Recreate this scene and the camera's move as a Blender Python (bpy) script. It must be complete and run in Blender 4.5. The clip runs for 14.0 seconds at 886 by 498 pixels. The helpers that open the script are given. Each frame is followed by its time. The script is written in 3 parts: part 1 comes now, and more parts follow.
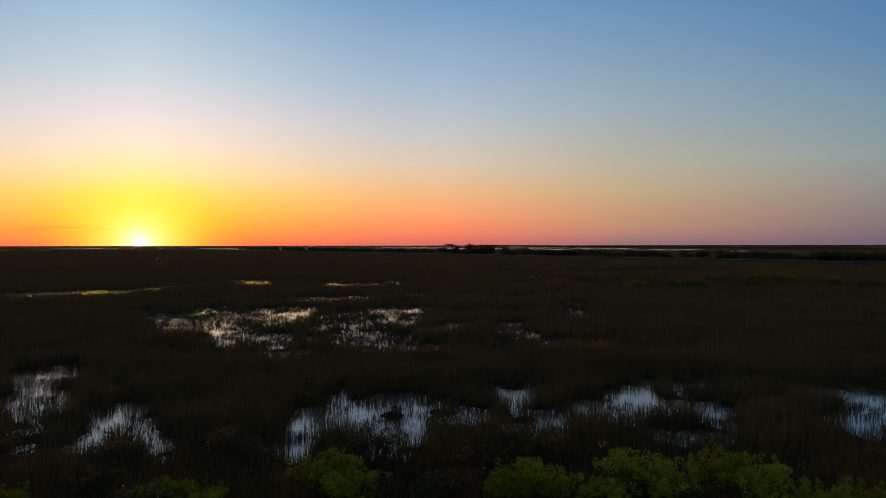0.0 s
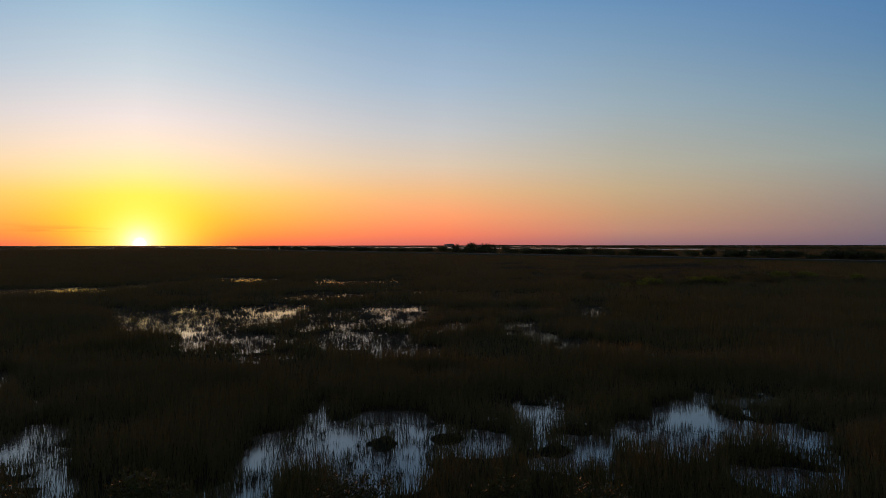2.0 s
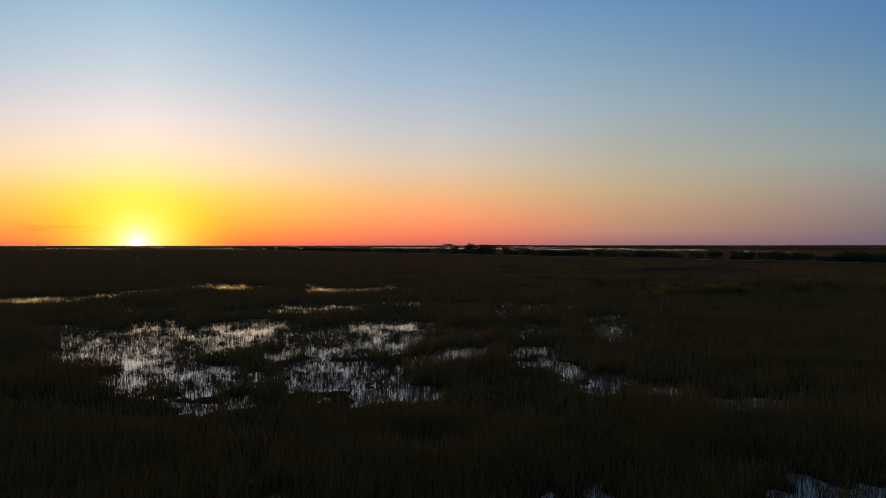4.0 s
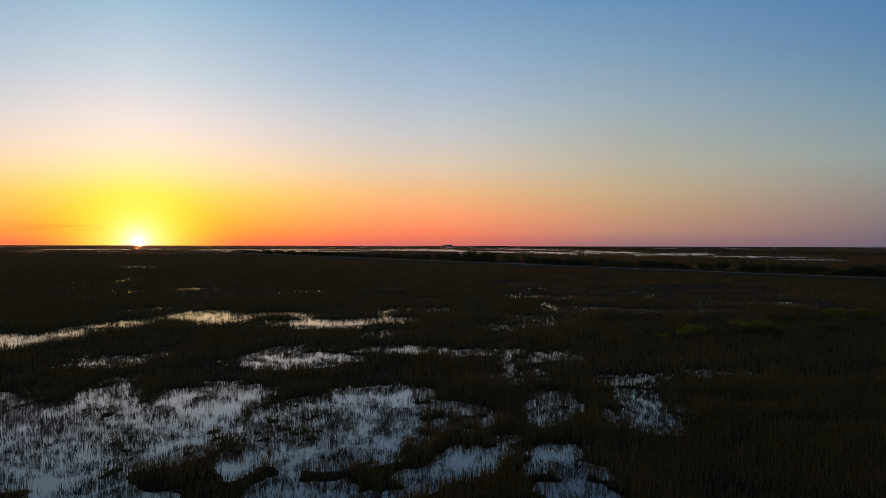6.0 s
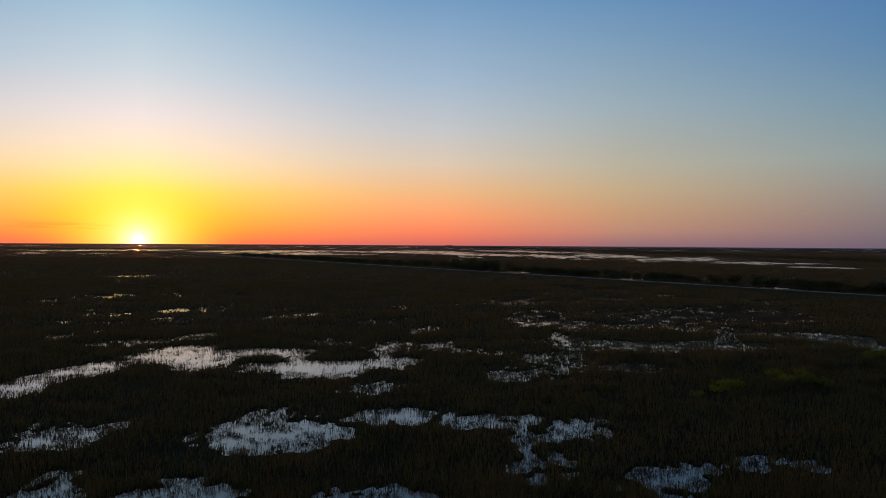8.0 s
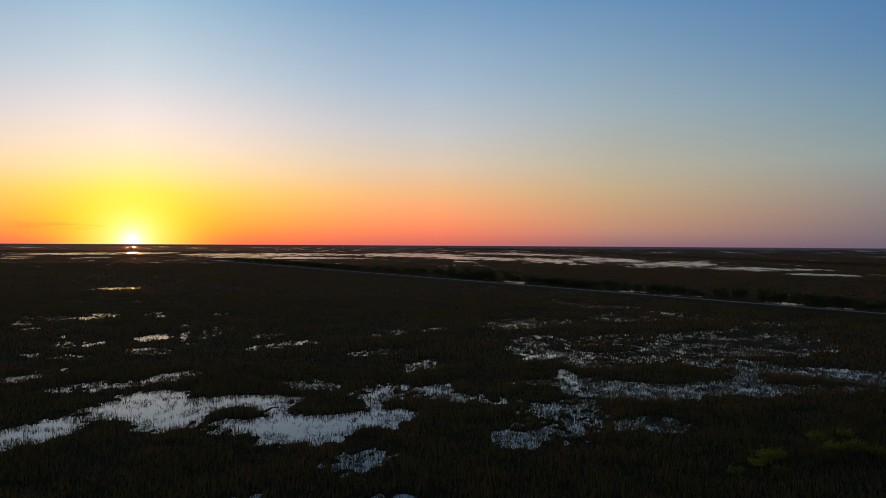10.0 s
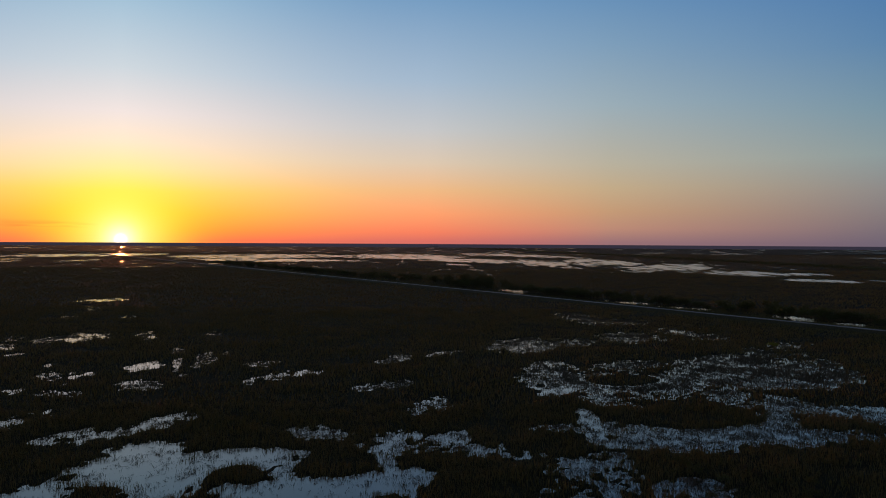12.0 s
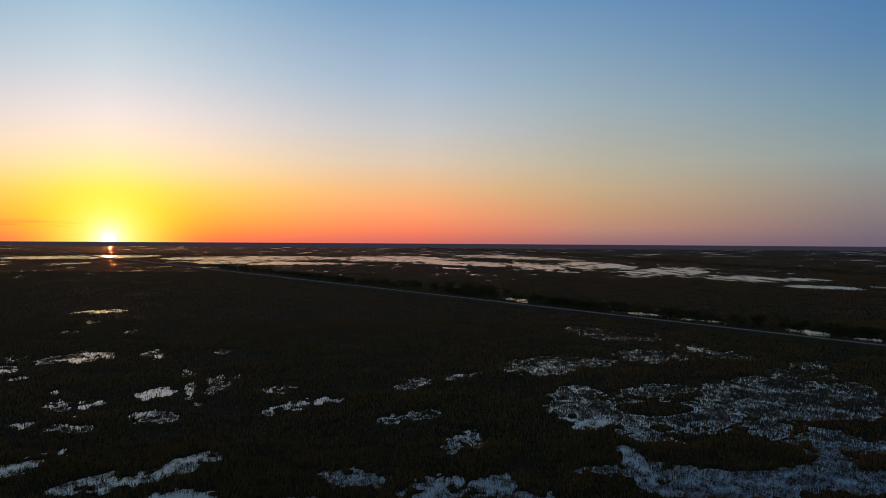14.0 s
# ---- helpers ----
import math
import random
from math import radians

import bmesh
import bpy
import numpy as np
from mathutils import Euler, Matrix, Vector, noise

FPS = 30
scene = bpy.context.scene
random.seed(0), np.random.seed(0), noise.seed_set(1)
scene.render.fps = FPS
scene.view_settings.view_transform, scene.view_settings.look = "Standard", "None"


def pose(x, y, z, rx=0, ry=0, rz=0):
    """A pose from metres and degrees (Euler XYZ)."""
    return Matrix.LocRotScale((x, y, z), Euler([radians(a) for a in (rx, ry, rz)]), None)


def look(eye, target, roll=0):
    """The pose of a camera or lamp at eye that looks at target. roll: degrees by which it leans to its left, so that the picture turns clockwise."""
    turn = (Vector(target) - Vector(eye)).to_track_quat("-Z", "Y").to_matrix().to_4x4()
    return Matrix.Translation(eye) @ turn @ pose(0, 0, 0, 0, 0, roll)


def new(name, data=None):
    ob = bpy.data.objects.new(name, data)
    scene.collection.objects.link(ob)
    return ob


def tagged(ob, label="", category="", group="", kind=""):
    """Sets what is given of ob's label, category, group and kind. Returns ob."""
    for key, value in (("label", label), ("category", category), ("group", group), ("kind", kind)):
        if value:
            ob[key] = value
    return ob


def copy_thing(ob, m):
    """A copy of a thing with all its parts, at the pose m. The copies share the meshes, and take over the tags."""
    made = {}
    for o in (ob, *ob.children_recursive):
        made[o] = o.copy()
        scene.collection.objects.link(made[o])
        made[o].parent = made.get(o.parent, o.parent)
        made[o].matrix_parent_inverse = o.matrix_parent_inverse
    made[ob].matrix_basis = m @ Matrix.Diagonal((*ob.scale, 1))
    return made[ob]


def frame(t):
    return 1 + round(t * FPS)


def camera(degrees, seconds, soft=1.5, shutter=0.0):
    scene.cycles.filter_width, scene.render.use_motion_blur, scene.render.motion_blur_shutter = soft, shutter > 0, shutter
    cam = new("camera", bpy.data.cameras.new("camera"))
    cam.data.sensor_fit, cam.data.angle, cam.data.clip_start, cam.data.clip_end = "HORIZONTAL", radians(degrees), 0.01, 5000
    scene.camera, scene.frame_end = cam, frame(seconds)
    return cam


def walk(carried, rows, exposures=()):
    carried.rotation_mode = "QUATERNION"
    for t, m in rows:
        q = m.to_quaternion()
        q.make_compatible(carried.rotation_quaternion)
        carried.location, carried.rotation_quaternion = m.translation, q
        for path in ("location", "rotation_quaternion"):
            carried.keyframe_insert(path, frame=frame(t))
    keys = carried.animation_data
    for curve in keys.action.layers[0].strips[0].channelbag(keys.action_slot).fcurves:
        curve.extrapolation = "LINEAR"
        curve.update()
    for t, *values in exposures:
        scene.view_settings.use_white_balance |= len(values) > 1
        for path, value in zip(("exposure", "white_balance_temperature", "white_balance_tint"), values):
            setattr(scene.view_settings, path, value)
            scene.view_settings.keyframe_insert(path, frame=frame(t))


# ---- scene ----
# the camera: a drone that flies out low over the marsh and climbs
cam = camera(59.0, 14.0, soft=0.9)
ROWS = [
    (0, 0.00, 0.00, 10.30, 0.019, -0.375, 0.093),
    (0.5, -0.10, 2.66, 9.88, -0.006, -0.371, 0.095),
    (1, -0.15, 5.51, 9.30, -0.006, -0.368, 0.094),
    (1.5, -0.18, 8.24, 9.23, 0.020, -0.362, 0.082),
    (2, -0.25, 11.06, 9.16, 0.031, -0.367, 0.062),
    (4.5, -0.30, 28.55, 11.14, -0.138, -0.376, -0.001),
    (5, -0.36, 32.26, 12.79, -0.177, -0.368, -0.054),
    (5.5, -0.38, 35.80, 14.37, -0.150, -0.381, -0.093),
    (6, -0.34, 39.58, 16.09, -0.090, -0.390, -0.132),
    (6.5, -0.41, 43.36, 17.63, -0.074, -0.381, -0.174),
    (7, -0.49, 47.47, 19.35, -0.038, -0.367, -0.245),
    (7.5, -0.71, 51.26, 21.02, -0.047, -0.383, -0.328),
    (8, -0.93, 55.19, 22.88, -0.049, -0.432, -0.353),
    (10.5, -2.26, 74.64, 31.60, -0.639, -0.416, -0.316),
    (11, -3.31, 77.89, 33.51, -0.813, -0.460, -0.316),
    (11.5, -4.67, 80.57, 35.25, -0.982, -0.487, -0.323),
    (12, -6.42, 83.00, 37.13, -1.174, -0.536, -0.324),
    (12.5, -8.53, 85.34, 38.94, -1.395, -0.572, -0.330),
    (13, -10.92, 87.42, 40.83, -1.637, -0.618, -0.331),
    (13.5, -13.32, 89.29, 42.32, -1.824, -0.606, -0.345),
    (14, -15.85, 91.21, 43.39, -1.905, -0.562, -0.365),
]
walk(cam, [(t, pose(x, y, z, 90 + pitch, roll, yaw)) for t, x, y, z, yaw, pitch, roll in ROWS])

# ---- world: a clear sky at sunset ----
SUN_AZIMUTH = -21.2
SUN_HEIGHT = 0.02
SUN_DIR = Vector((math.sin(radians(SUN_AZIMUTH)) * math.cos(radians(SUN_HEIGHT)), math.cos(radians(SUN_AZIMUTH)) * math.cos(radians(SUN_HEIGHT)), math.sin(radians(SUN_HEIGHT))))


def lin(r, g, b):
    """Linear colour from display values of 0 to 255."""
    return tuple(((c / 255) / 12.92 if c / 255 <= 0.04045 else ((c / 255 + 0.055) / 1.055) ** 2.4) for c in (r, g, b)) + (1.0,)


def set_ramp(node, stops):
    ramp = node.color_ramp
    while len(ramp.elements) > 1:
        ramp.elements.remove(ramp.elements[-1])
    ramp.elements[0].position, ramp.elements[0].color = stops[0]
    for place, colour in stops[1:]:
        ramp.elements.new(place).color = colour


world = bpy.data.worlds.new("sunset_sky")
scene.world = world
world.use_nodes = True
wt = world.node_tree
wt.nodes.clear()


def wmath(op, a, b=None, clamp=False):
    node = wt.nodes.new("ShaderNodeMath")
    node.operation, node.use_clamp = op, clamp
    for socket, value in zip(node.inputs, (a, b)):
        if value is None:
            continue
        if isinstance(value, (int, float)):
            socket.default_value = value
        else:
            wt.links.new(value, socket)
    return node.outputs[0]


def wmix(factor, a, b, blend="MIX"):
    node = wt.nodes.new("ShaderNodeMix")
    node.data_type, node.blend_type = "RGBA", blend
    for socket, value in ((node.inputs[0], factor), (node.inputs[6], a), (node.inputs[7], b)):
        if isinstance(value, (int, float)):
            socket.default_value = value
        elif isinstance(value, tuple):
            socket.default_value = value
        else:
            wt.links.new(value, socket)
    return node.outputs[2]


def wrange(value, a, b, c=0.0, d=1.0, smooth=False):
    node = wt.nodes.new("ShaderNodeMapRange")
    node.interpolation_type = "SMOOTHSTEP" if smooth else "LINEAR"
    wt.links.new(value, node.inputs[0])
    for n, v in zip((1, 2, 3, 4), (a, b, c, d)):
        node.inputs[n].default_value = v
    return node.outputs[0]


way = wt.nodes.new("ShaderNodeTexCoord").outputs["Generated"]
split = wt.nodes.new("ShaderNodeSeparateXYZ")
wt.links.new(way, split.inputs[0])
height = split.outputs[2]
flat = wt.nodes.new("ShaderNodeVectorMath")
flat.operation = "MULTIPLY"
flat.inputs[1].default_value = (1, 1, 0)
wt.links.new(way, flat.inputs[0])
unit = wt.nodes.new("ShaderNodeVectorMath")
unit.operation = "NORMALIZE"
wt.links.new(flat.outputs[0], unit.inputs[0])


def wdot(vector, fixed):
    node = wt.nodes.new("ShaderNodeVectorMath")
    node.operation = "DOT_PRODUCT"
    node.inputs[1].default_value = fixed
    wt.links.new(vector, node.inputs[0])
    return node.outputs["Value"]


aside = wmath("ARCCOSINE", wmath("MINIMUM", wmath("MAXIMUM", wdot(unit.outputs[0], (math.sin(radians(SUN_AZIMUTH)), math.cos(radians(SUN_AZIMUTH)), 0)), -1.0), 1.0))
from_sun = wmath("ARCCOSINE", wmath("MINIMUM", wdot(way, SUN_DIR), 1.0))


def sky_column(stops):
    """The sky's colours from the skyline (0) upward, by the sine of the height; the ramp ends at 0.5."""
    node = wt.nodes.new("ShaderNodeValToRGB")
    wt.links.new(wrange(height, 0.0, 0.5), node.inputs[0])
    set_ramp(node, [(z * 2, lin(*colour)) for z, colour in stops])
    return node.outputs[0]


at_sun = sky_column([(0.0, (255, 104, 48)), (0.012, (254, 146, 14)), (0.032, (255, 188, 14)), (0.058, (255, 218, 78)), (0.085, (252, 228, 166)), (0.115, (245, 228, 206)), (0.15, (230, 224, 225)), (0.20, (196, 212, 222)), (0.30, (138, 184, 212)), (0.5, (88, 126, 162))])
at_middle = sky_column([(0.0, (206, 106, 100)), (0.012, (236, 122, 96)), (0.035, (245, 152, 108)), (0.065, (230, 178, 130)), (0.10, (212, 194, 174)), (0.14, (190, 193, 197)), (0.20, (156, 180, 203)), (0.30, (106, 150, 190)), (0.5, (64, 96, 138))])
at_between = sky_column([(0.0, (146, 110, 116)), (0.017, (180, 134, 118)), (0.039, (187, 148, 118)), (0.068, (186, 164, 134)), (0.097, (176, 170, 154)), (0.169, (147, 167, 179)), (0.24, (118, 152, 182)), (0.31, (86, 134, 180)), (0.5, (54, 86, 130))])
at_right = sky_column([(0.0, (108, 98, 114)), (0.03, (124, 116, 122)), (0.06, (134, 132, 134)), (0.10, (134, 150, 154)), (0.15, (114, 144, 162)), (0.22, (86, 128, 168)), (0.30, (64, 114, 168)), (0.5, (44, 74, 114))])
at_back = sky_column([(0.0, (90, 86, 96)), (0.1, (104, 96, 102)), (0.2, (90, 92, 102)), (0.5, (60, 66, 84))])
glow = wmix(wrange(aside, -0.1, 0.37, smooth=True), at_sun, at_middle)
glow = wmix(wrange(aside, 0.37, 0.60), glow, at_between)
glow = wmix(wrange(aside, 0.60, 0.90), glow, at_right)
glow = wmix(wrange(aside, 0.90, 2.6, smooth=True), glow, at_back)
# towards the zenith all sides meet in one deep blue
glow = wmix(wrange(height, 0.35, 1.0), glow, lin(58, 65, 84))
# the halo round the sun
spread = wmath("ADD", wmath("POWER", wmath("DIVIDE", aside, radians(3.7)), 2.0), wmath("POWER", wmath("DIVIDE", height, 0.062), 2.0))
halo = wmath("POWER", 2.718, wmath("MULTIPLY", spread, -1.0))
glow = wmix(wmath("MULTIPLY", halo, 0.9), glow, lin(255, 253, 16))
core = wmath("POWER", 2.718, wmath("MULTIPLY", wmath("DIVIDE", from_sun, radians(1.2)), -1.0))
glow = wmix(core, glow, (1.0, 1.0, 0.7, 1.0))
# a thin bank of cloud low beside the sun
streak = wt.nodes.new("ShaderNodeTexNoise")
stretch = wt.nodes.new("ShaderNodeMapping")
stretch.inputs["Scale"].default_value = (10, 10, 190)
wt.links.new(way, stretch.inputs[0])
wt.links.new(stretch.outputs[0], streak.inputs[0])
streak.inputs["Scale"].default_value = 1.0
bank = wmath("MULTIPLY", wrange(streak.outputs[0], 0.52, 0.68, smooth=True), wmath("MULTIPLY", wrange(height, 0.004, 0.009), wrange(height, 0.024, 0.015)))
bank = wmath("MULTIPLY", bank, wmath("MULTIPLY", wrange(aside, 0.34, 0.14), wrange(wdot(unit.outputs[0], (-math.cos(radians(SUN_AZIMUTH)), math.sin(radians(SUN_AZIMUTH)), 0)), 0.02, 0.07)))
glow = wmix(wmath("MULTIPLY", bank, 0.55), glow, lin(236, 104, 60))
# the disc itself
bloom = wmath("POWER", 2.718, wmath("MULTIPLY", wmath("POWER", wmath("DIVIDE", from_sun, radians(0.8)), 2.0), -1.0))
glow = wmix(wmath("MULTIPLY", bloom, 0.9), glow, (1.3, 1.2, 0.8, 1.0))
disc = wrange(from_sun, radians(0.55), radians(0.2), smooth=True)
glow = wmix(disc, glow, (1.7, 1.6, 1.35, 1.0))
# the scattered light of the air itself
nishita = wt.nodes.new("ShaderNodeTexSky")
nishita.sky_type = "NISHITA"
nishita.sun_disc = False
nishita.sun_elevation = radians(0.8)
nishita.sun_rotation = radians(SUN_AZIMUTH)
glow = wmix(0.02, glow, nishita.outputs[0], "ADD")
# past the ground sheet's edge, far land to the skyline: flat band, haze painted in
glow = wmix(wrange(height, -0.0026, -0.0034), glow, lin(50, 47, 60))
back = wt.nodes.new("ShaderNodeBackground")
back.inputs[1].default_value = 1.0
wt.links.new(glow, back.inputs[0])
wout = wt.nodes.new("ShaderNodeOutputWorld")
wt.links.new(back.outputs[0], wout.inputs[0])

sun = new("sun", bpy.data.lights.new("sun", "SUN"))
sun.data.energy = 0.8
sun.data.angle = radians(0.5)
sun.data.color = (1.0, 0.27, 0.07)
sun.matrix_world = look((0, 0, 60), tuple(Vector((0, 0, 60)) - Vector((math.sin(radians(SUN_AZIMUTH)), math.cos(radians(SUN_AZIMUTH)), math.tan(radians(1.0))))))


# ---- materials ----
def material(name):
    m = bpy.data.materials.new(name)
    m.use_nodes = True
    t = m.node_tree
    return m, t, t.nodes["Principled BSDF"]


def node(t, kind, links=(), **values):
    n = t.nodes.new(kind)
    for socket, source in links:
        t.links.new(source, n.inputs[socket])
    for key, value in values.items():
        n.inputs[key].default_value = value
    return n


def leafy(name, dark, light, dry, translucent, rough=0.55, gloss=0.3):
    """Blades or leaves: each its own shade, large patches of drier growth, light shining through."""
    m, t, p = material(name)
    geo = t.nodes.new("ShaderNodeNewGeometry")
    info = t.nodes.new("ShaderNodeObjectInfo")
    shade = node(t, "ShaderNodeValToRGB", [(0, geo.outputs["Random Per Island"])])
    set_ramp(shade, [(0.0, (*dark, 1)), (0.6, (*light, 1)), (1.0, (*dry, 1))])
    patch = node(t, "ShaderNodeTexNoise", [(0, geo.outputs["Position"])], Scale=0.06, Detail=4.0)
    fine = node(t, "ShaderNodeTexNoise", [(0, geo.outputs["Position"])], Scale=1.1, Detail=2.0)
    amount = node(t, "ShaderNodeMath", [(0, patch.outputs[0]), (1, fine.outputs[0])])
    amount.operation = "MULTIPLY"
    hue = node(t, "ShaderNodeMapRange", [(0, amount.outputs[0])])
    hue.inputs[1].default_value, hue.inputs[2].default_value = 0.16, 0.38
    mix = t.nodes.new("ShaderNodeMix")
    mix.data_type = "RGBA"
    t.links.new(hue.outputs[0], mix.inputs[0])
    t.links.new(shade.outputs[0], mix.inputs[6])
    mix.inputs[7].default_value = (*dry, 1)
    vary = node(t, "ShaderNodeMapRange", [(0, info.outputs["Random"])])
    vary.inputs[3].default_value, vary.inputs[4].default_value = 0.75, 1.2
    hsv = node(t, "ShaderNodeHueSaturation", [("Color", mix.outputs[2]), ("Value", vary.outputs[0])])
    t.links.new(hsv.outputs[0], p.inputs["Base Color"])
    p.inputs["Roughness"].default_value = rough
    p.inputs["Specular IOR Level"].default_value = gloss
    trans = node(t, "ShaderNodeBsdfTranslucent", [(0, hsv.outputs[0])])
    blend = node(t, "ShaderNodeMixShader", [(1, p.outputs[0]), (2, trans.outputs[0])])
    blend.inputs[0].default_value = translucent
    t.links.new(blend.outputs[0], t.nodes["Material Output"].inputs[0])
    return m


def earthy(name, dark, light, scale, rough, bump, gloss=0.04):
    m, t, p = material(name)
    geo = t.nodes.new("ShaderNodeNewGeometry")
    big = node(t, "ShaderNodeTexNoise", [(0, geo.outputs["Position"])], Scale=scale * 0.08, Detail=5.0)
    small = node(t, "ShaderNodeTexNoise", [(0, geo.outputs["Position"])], Scale=scale, Detail=6.0, Roughness=0.7)
    total = node(t, "ShaderNodeMath", [(0, big.outputs[0]), (1, small.outputs[0])])
    total.operation = "ADD"
    ramp = node(t, "ShaderNodeValToRGB", [])
    span = node(t, "ShaderNodeMapRange", [(0, total.outputs[0])])
    span.inputs[1].default_value, span.inputs[2].default_value = 0.7, 1.3
    t.links.new(span.outputs[0], ramp.inputs[0])
    set_ramp(ramp, [(0.0, (*dark, 1)), (1.0, (*light, 1))])
    t.links.new(ramp.outputs[0], p.inputs["Base Color"])
    p.inputs["Roughness"].default_value = rough
    p.inputs["Specular IOR Level"].default_value = gloss
    b = node(t, "ShaderNodeBump", [("Height", small.outputs[0])], Strength=bump, Distance=0.2)
    t.links.new(b.outputs[0], p.inputs["Normal"])
    return m


GRASS = leafy("sawgrass", (0.08, 0.07, 0.02), (0.155, 0.128, 0.036), (0.18, 0.14, 0.056), 0.25, 0.6, 0.2)
REED = leafy("reed", (0.035, 0.034, 0.02), (0.08, 0.075, 0.048), (0.15, 0.13, 0.085), 0.15, 0.6, 0.2)
LEAF_MID = leafy("buttonbush_leaf", (0.12, 0.18, 0.012), (0.20, 0.28, 0.016), (0.24, 0.25, 0.02), 0.14, 0.55, 0.25)
LEAF_BRIGHT = leafy("willow_leaf", (0.18, 0.26, 0.014), (0.30, 0.39, 0.02), (0.33, 0.37, 0.024), 0.05, 0.6, 0.12)
LEAF_DARK = leafy("waxmyrtle_leaf", (0.045, 0.06, 0.015), (0.08, 0.10, 0.02), (0.10, 0.09, 0.03), 0.25, 0.55, 0.25)
LEAF_DRY = leafy("dry_twig_leaf", (0.04, 0.035, 0.02), (0.06, 0.05, 0.03), (0.09, 0.07, 0.04), 0.2, 0.7, 0.15)
BARK = earthy("bark", (0.05, 0.04, 0.03), (0.12, 0.10, 0.08), 14.0, 0.85, 0.5)
MUD = earthy("marsh_mat", (0.010, 0.010, 0.004), (0.030, 0.026, 0.010), 0.9, 0.9, 0.6)
BANK = earthy("levee_grass", (0.045, 0.04, 0.018), (0.085, 0.07, 0.032), 0.8, 0.9, 0.5)
GRAVEL = earthy("limestone_gravel", (0.20, 0.17, 0.15), (0.32, 0.28, 0.25), 2.2, 0.7, 0.1, 0.12)
CONCRETE = earthy("far_concrete", (0.30, 0.28, 0.28), (0.40, 0.38, 0.37), 0.2, 0.8, 0.1)

WATER, wtree, wp = material("marsh_water")
wp.inputs["Base Color"].default_value = (0.17, 0.12, 0.085, 1)
wp.inputs["IOR"].default_value = 1.37
wpos = wtree.nodes.new("ShaderNodeNewGeometry")
wave = node(wtree, "ShaderNodeTexNoise", [(0, wpos.outputs["Position"])], Scale=2.2, Detail=3.0)
# pools among the reeds lie still, the open lake is ruffled
wsplit = node(wtree, "ShaderNodeSeparateXYZ", [(0, wpos.outputs["Position"])])
ruffled = node(wtree, "ShaderNodeMapRange", [(0, wsplit.outputs[1])])
for slot, number in zip((1, 2, 3, 4), (200, 900, 0.08, 0.2)):
    ruffled.inputs[slot].default_value = number
wtree.links.new(ruffled.outputs[0], wp.inputs["Roughness"])
ripple = node(wtree, "ShaderNodeBump", [("Height", wave.outputs[0])], Strength=0.15, Distance=0.02)
wtree.links.new(ripple.outputs[0], wp.inputs["Normal"])

# ---- the lie of the land ----
rng = np.random.default_rng(7)
LATTICE = rng.random((256, 256))


def smooth_noise(x, y, wavelength, shift=0.0):
    """Value noise from 0 to 1."""
    u, v = x / wavelength + 17.3 + shift, y / wavelength + 91.7 + shift * 1.7
    i, j = np.floor(u).astype(int), np.floor(v).astype(int)
    a, b = u - i, v - j
    a, b = a * a * (3 - 2 * a), b * b * (3 - 2 * b)
    g = lambda p, q: LATTICE[p % 256, q % 256]
    return (g(i, j) * (1 - a) + g(i + 1, j) * a) * (1 - b) + (g(i, j + 1) * (1 - a) + g(i + 1, j + 1) * a) * b


def cloudy(x, y, wavelength, octaves=3, shift=0.0):
    total, weight = 0.0, 0.0
    for n in range(octaves):
        total = total + smooth_noise(x, y, wavelength / 2**n, shift + 5.1 * n) * 0.55**n
        weight += 0.55**n
    return total / weight - 0.5


PONDS, ISLANDS = [], []


def pond(x, y, rx, ry, reeds=0.5, turn=0.0):
    """Open water round (x, y); reeds: the share that stands in tufts."""
    PONDS.append((x, y, rx, ry, reeds, radians(turn)))


def island(x, y, rx, ry, turn=0.0):
    ISLANDS.append((x, y, rx, ry, 0.0, radians(turn)))


# the nearest pools
pond(-25.5, 48.2, 5.8, 1.4, 0.45, -66)
pond(-23.7, 43.4, 2.6, 0.8, 0.45, -64)
pond(-31.1, 61.4, 4.6, 1.7, 0.70, -71)
pond(-19.4, 45.0, 3.9, 1.2, 0.45, -71)
pond(-20.0, 48.6, 4.1, 0.8, 0.50, -67)
pond(-15.5, 42.0, 3.0, 0.8, 0.45, -58)
pond(27.1, 53.3, 4.2, 1.6, 0.60, 28)
pond(27.2, 49.4, 5.9, 1.7, 0.50, 57)
pond(-6.6, 49.9, 4.8, 1.2, 0.40, -79)
pond(-8.1, 43.0, 3.2, 0.8, 0.45, -85)
pond(-5.8, 45.3, 2.1, 1.5, 0.50, -81)
pond(-2.7, 51.2, 3.5, 2.3, 0.65, -83)
pond(-2.5, 42.7, 3.2, 1.2, 0.50, 88)
pond(4.9, 50.4, 4.4, 1.0, 0.45, 85)
pond(11.2, 49.6, 5.6, 2.5, 0.40, 60)
pond(16.0, 52.1, 4.3, 0.9, 0.40, 66)
pond(13.7, 55.4, 2.2, 1.2, 0.50, 60)
pond(6.5, 45.3, 2.4, 1.2, 0.60, 71)
pond(16.5, 48.4, 4.2, 0.8, 0.65, 73)
pond(13.1, 41.7, 2.1, 1.2, 0.72, 74)
pond(1.5, 48.1, 2.6, 1.4, 0.75, 86)
